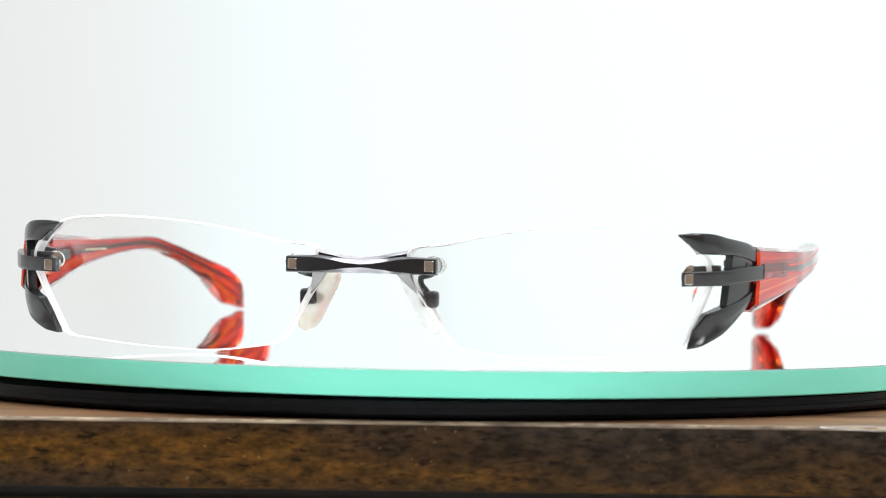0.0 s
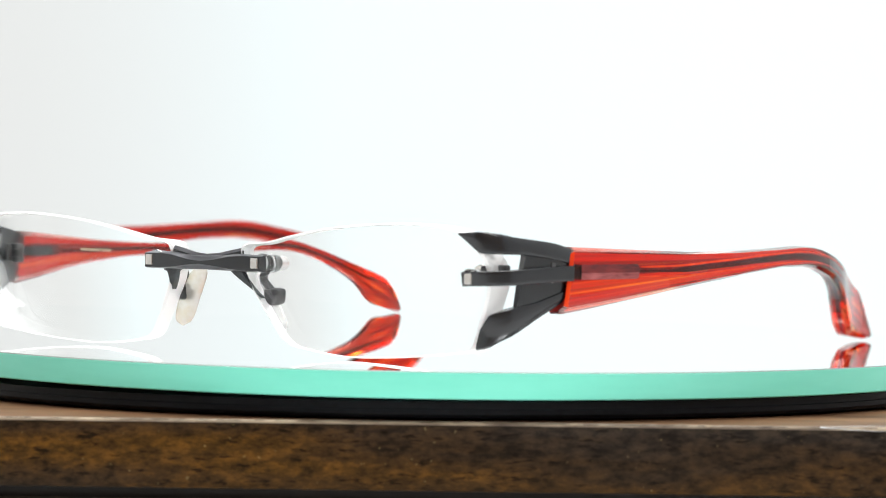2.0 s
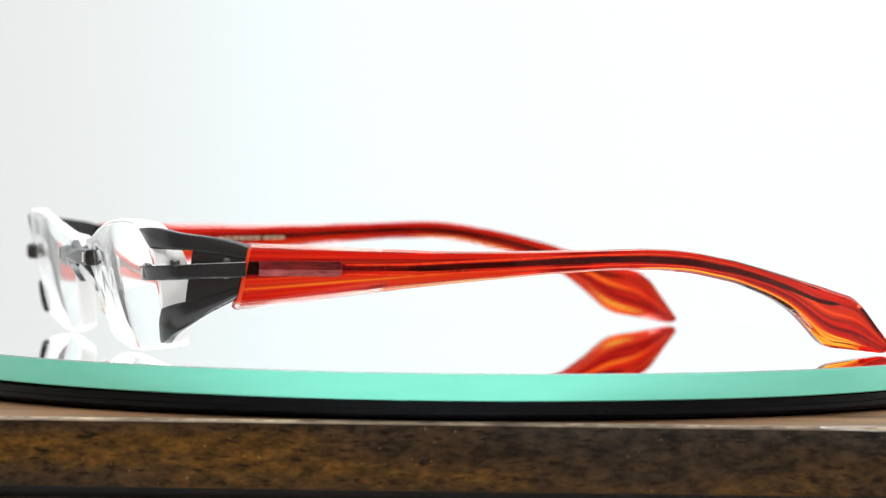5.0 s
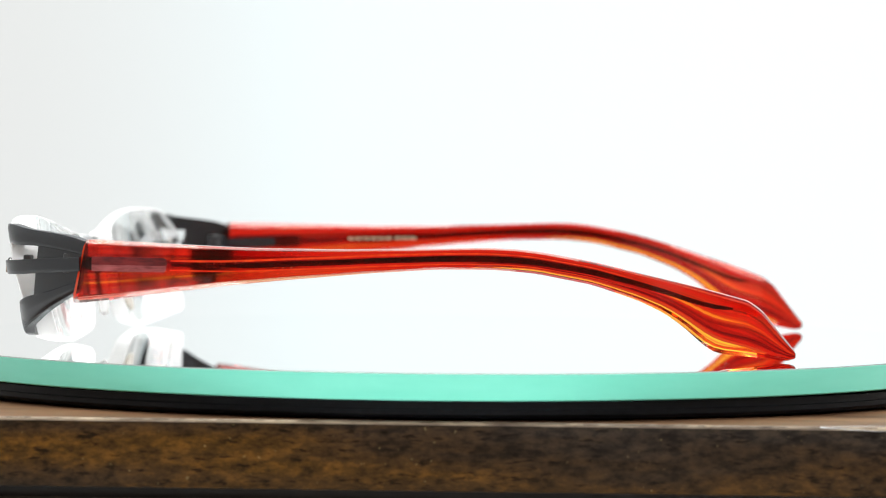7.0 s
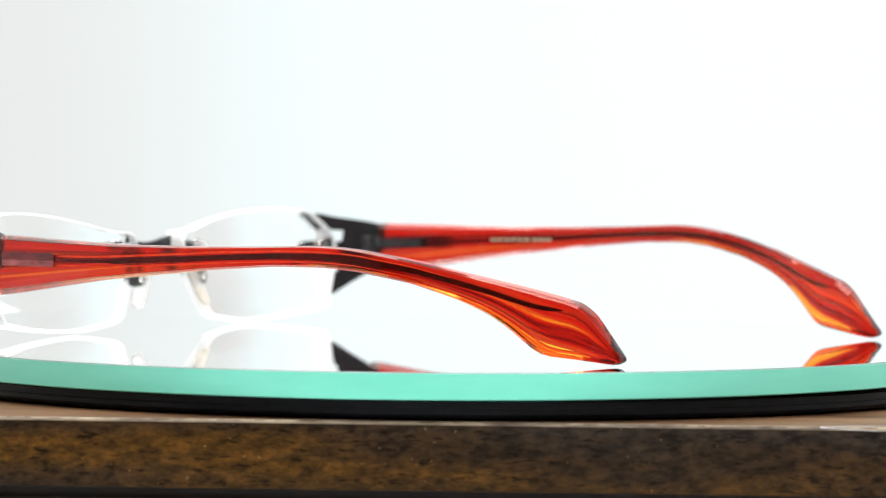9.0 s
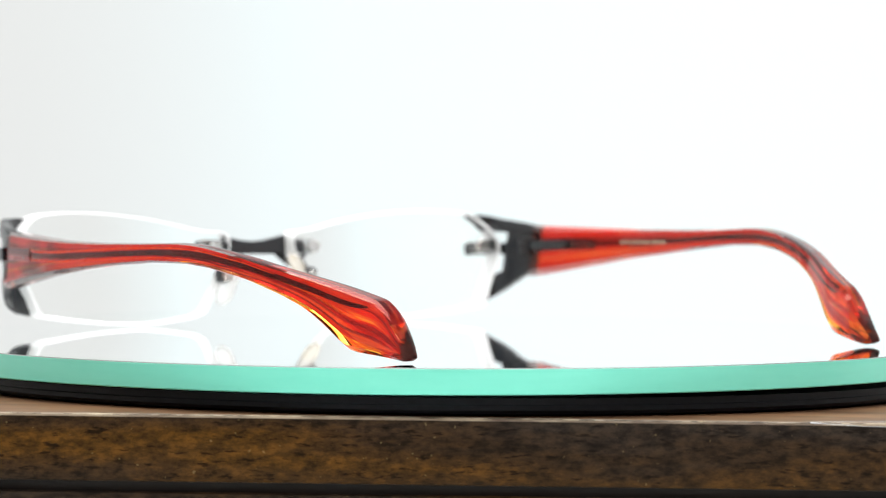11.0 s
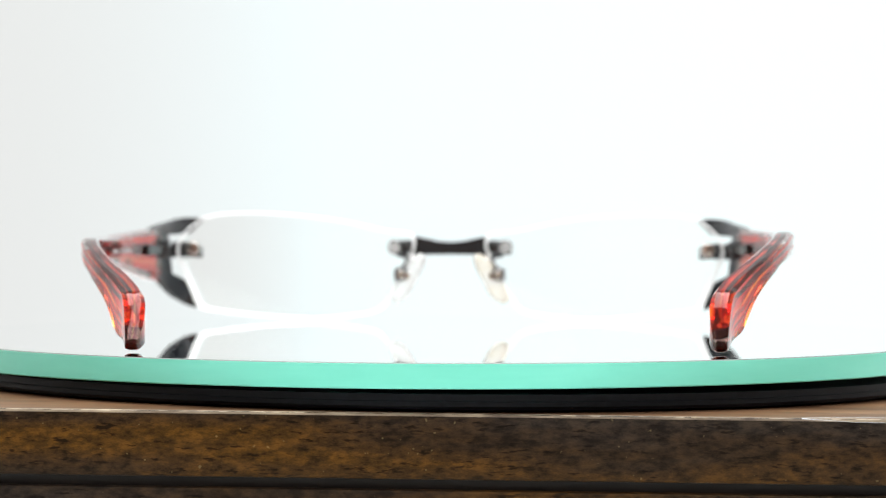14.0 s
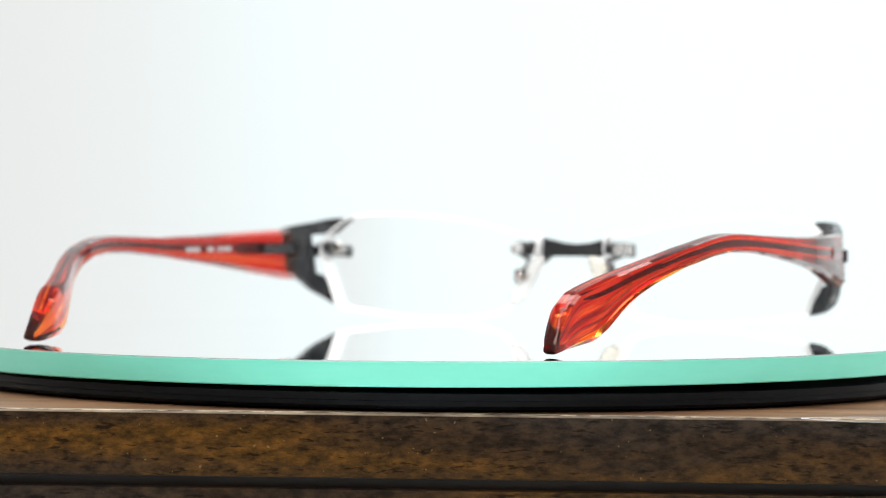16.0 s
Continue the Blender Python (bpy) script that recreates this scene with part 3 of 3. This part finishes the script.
def bridge(parent):
    secs = []
    for x in np.linspace(-14.1, 14.1, 41):
        a = abs(x)
        zt = np.interp(a, (0, 3, 7, 10, 14.1), (17.3, 17.55, 18.3, 18.5, 18.45))
        zb = np.interp(a, (0, 3, 7, 10, 14.1), (16.75, 16.5, 16.0, 15.8, 15.8))
        top = np.interp(a, (0, 4, 8, 14.1), (18.15, 18.3, 18.75, 18.6))
        low = np.interp(a, (0, 4, 8, 14.1), (15.75, 15.7, 15.65, 15.6))
        y = -77.9 + 0.004 * a * a
        secs.append([(x * MM, yy * MM, zz * MM) for yy, zz in ((y, zb), (y, zt), (y + 0.75, top), (y + 1.8, top + 0.1), (y + 1.8, low - 0.1), (y + 0.75, low))])
    bar = part("bridge", loft(bmesh.new(), secs, lambda i, k: 1 if k in (1, 2, 4, 5) else 0), [BLACK_METAL, FACET], parent, "black metal bridge bar with waisted middle", 25)
    secs = []
    for x in np.linspace(-8.3, 8.3, 25):
        a = abs(x)
        zt = np.interp(a, (0, 3, 6, 8.3), (18.6, 18.85, 19.5, 19.95))
        zb = np.interp(a, (0, 6.2, 7.2, 8.3), (16.1, 16.0, 15.6, 14.6))
        y = -76.1 + 0.006 * a * a
        secs.append([(x * MM, yy * MM, zz * MM) for yy, zz in ((y, zb), (y, zt - 0.6), (y + 0.5, zt), (y + 1.5, zt - 0.1), (y + 1.6, zb))])
    part("back_plate", loft(bmesh.new(), secs, lambda i, k: 1 if k in (1, 2) else 0), [BLACK_METAL, FACET], bar)
    for side in (-1, 1):
        bm = bmesh.new()
        box(bm, 12.0, 13.7, -77.5, -76.9, 16.2, 18.2, 0.15)
        bmesh.ops.transform(bm, matrix=Matrix.Diagonal((side * MM, MM, MM, 1)), verts=bm.verts)
        part("rivet_plate", bm, STEEL, bar, "small polished steel plate", 15)
        # tapering leg that curves down behind the lens edge
        secs = []
        for u in np.linspace(0, 1, 12):
            x, z = 7.9 + 3.6 * u ** 1.5, 16.0 - 5.2 * u
            w = 1.9 * (1 - u) ** 1.6 + 0.5
            y = -76.4 + 4.2 * u
            secs.append([(side * (x + dx * w) * MM, (y + dy) * MM, z * MM) for dx, dy in ((-0.6, -0.6), (0.6, -0.6), (0.6, 0.6), (-0.6, 0.6))])
        part("leg", loft(bmesh.new(), secs), BLACK_METAL, bar)
        bm = bmesh.new()
        lathe(bm, [(0, 0), (1.2, 0), (1.35, 0.2), (1.35, 1.7), (1.1, 1.95), (0, 1.95)], 22)
        bmesh.ops.transform(bm, matrix=Matrix.Diagonal((MM, MM, MM, 1)) @ pose(side * 13.0, -70.6, 17.4, -90, 0, 0), verts=bm.verts)
        part("stud_nut", bm, PAD, bar, "round clear plastic stud nut behind the lens")
        bm = bmesh.new()
        box(bm, side * 8.6, side * 11.6, -72.2, -71.0, 16.3, 18.6, 0.25)
        bmesh.ops.transform(bm, matrix=Matrix.Diagonal((MM, MM, MM, 1)), verts=bm.verts)
        part("stud_bracket", bm, DARK_STEEL, bar)
        bm = bmesh.new()
        lathe(bm, [(0, 0), (1.6, 0), (1.7, 0.2), (1.7, 4.4), (1.6, 4.6), (0, 4.6)], 24)
        bmesh.ops.transform(bm, matrix=Matrix.Diagonal((MM, MM, MM, 1)) @ pose(side * 13.0, -75.2, 17.4, -90, 0, 0), verts=bm.verts)
        part("sleeve", bm, SLEEVE, bar, "clear plastic sleeve")


def nose_pad(parent, side):
    secs = []
    for u in np.linspace(0, 1, 17):
        w = 2.0 * math.sqrt(max(0.0, 1 - (2 * u - 1) ** 4)) + 0.12
        d = 0.85 * math.sqrt(max(0.0, 1 - (2 * u - 1) ** 6)) + 0.08
        x, z, y = 6.7 + 5.9 * u + 0.9 * u * (1 - u), 16.0 - 11.6 * u, -69.2 + 1.6 * u - 1.2 * u * (1 - u)
        secs.append([(side * (x + 1.1 * w * math.cos(k) + d * 0.2 * math.sin(k)) * MM, (y - 0.15 * w * math.cos(k) + d * math.sin(k)) * MM, z * MM) for k in np.linspace(0, 2 * math.pi, 15)[:-1]])
    pad = part("nose_pad", loft(bmesh.new(), secs), PAD if side > 0 else PAD_AGED, parent, "clear silicone nose pad" if side > 0 else "clear nose pad yellowed with age", 50)
    bm = bmesh.new()
    pts = [(side * x, y, z) for x, y, z in ((12.6, -72.0, 15.9), (11.4, -70.9, 15.5), (10.0, -70.0, 15.2), (9.9, -69.7, 14.0), (10.6, -69.4, 13.0), (11.3, -69.2, 12.0))]
    tube(bm, [Vector(p) * MM for p in pts], [0.55 * MM] * 6, 10)
    arm = part("pad_arm", bm, DARK_STEEL, pad, "gunmetal pad arm")
    bm = bmesh.new()
    box(bm, side * 9.9, side * 13.0, -70.2, -67.6, 9.4, 12.7, 0.8)
    bmesh.ops.transform(bm, matrix=Matrix.Diagonal((MM, MM, MM, 1)), verts=bm.verts)
    part("pad_box", bm, DARK_STEEL, pad, "rounded gunmetal pad box")
    # metal core moulded into the silicone
    bm = bmesh.new()
    box(bm, side * 9.2, side * 10.6, -68.15, -67.75, 9.6, 11.6, 0.15)
    bmesh.ops.transform(bm, matrix=Matrix.Diagonal((MM, MM, MM, 1)), verts=bm.verts)
    part("pad_insert", bm, STEEL, pad, "small pale metal insert")
    bm = bmesh.new()
    lathe(bm, [(0, 0), (0.95, 0), (0.95, 0.35), (0.8, 0.5), (0.35, 0.5), (0.3, 0.25), (0, 0.25)], 18)
    bmesh.ops.transform(bm, matrix=Matrix.Diagonal((MM, MM, MM, 1)) @ pose(side * 11.4, -67.7, 11.1, -90, 0, 0), verts=bm.verts)
    part("pad_screw", bm, STEEL, pad, "tiny steel screw")


def eyeglasses():
    thing = tagged(new("eyeglasses"), "open rimless eyeglasses with translucent red temples on the mirror", "eyeglasses")
    for side in (1, -1):
        lens(thing, side)
        endpiece(thing, side)
        temple(thing, side)
        nose_pad(thing, side)
    bridge(thing)
    return thing


room()
display_table()
wooden_box()
TURNTABLE = turntable()
DISC = mirror_disc()
GLASSES = eyeglasses()

# degrees through which the turntable has turned, by the second
SPIN = [(0, -11.97), (0.5, -18.16), (1, -24.24), (1.1, -25.5), (1.2, -26.25), (1.3, -26.75), (1.4, -29.5), (1.5, -32.59), (1.6, -34.95), (1.7, -35.35), (1.8, -35.4),
        (1.9, -35.5), (2, -36.46), (2.5, -42.68), (3, -48.87), (3.5, -55.12), (4, -61.2), (4.8, -70.8), (5.6, -80.45), (6.5, -91.31), (7, -97.43), (7.5, -103.52), (8, -109.56),
        (8.5, -115.46), (9, -121.65), (10, -133.5), (11.5, -151.32), (12, -157.3), (12.5, -163.3), (12.8, -167.0), (13, -170.2), (13.1, -171.3), (13.2, -172.2), (13.3, -173.1),
        (13.4, -176.0), (13.5, -178.46), (13.6, -180.05), (13.7, -180.7), (13.8, -180.85), (14, -182.07), (14.5, -187.93), (15, -193.78), (15.5, -199.61), (16, -205.39)]


def motions():
    off = 0.82 * MM
    for thing, z, lean in ((TURNTABLE, BOARD_Z, 0), (DISC, -DISC_H, 0.40), (GLASSES, 0.0, 0.40)):
        rows = []
        for t, a in SPIN:
            turn = Matrix.Rotation(radians(a), 4, "Z")
            shift = Matrix.Translation((off if thing is GLASSES else 0, 0, 0)) @ pose(0, 0, 0, 0, lean, 0)
            rows.append((t, Matrix.Translation((0, 0, z)) @ turn @ shift))
        walk(thing, rows)


motions()
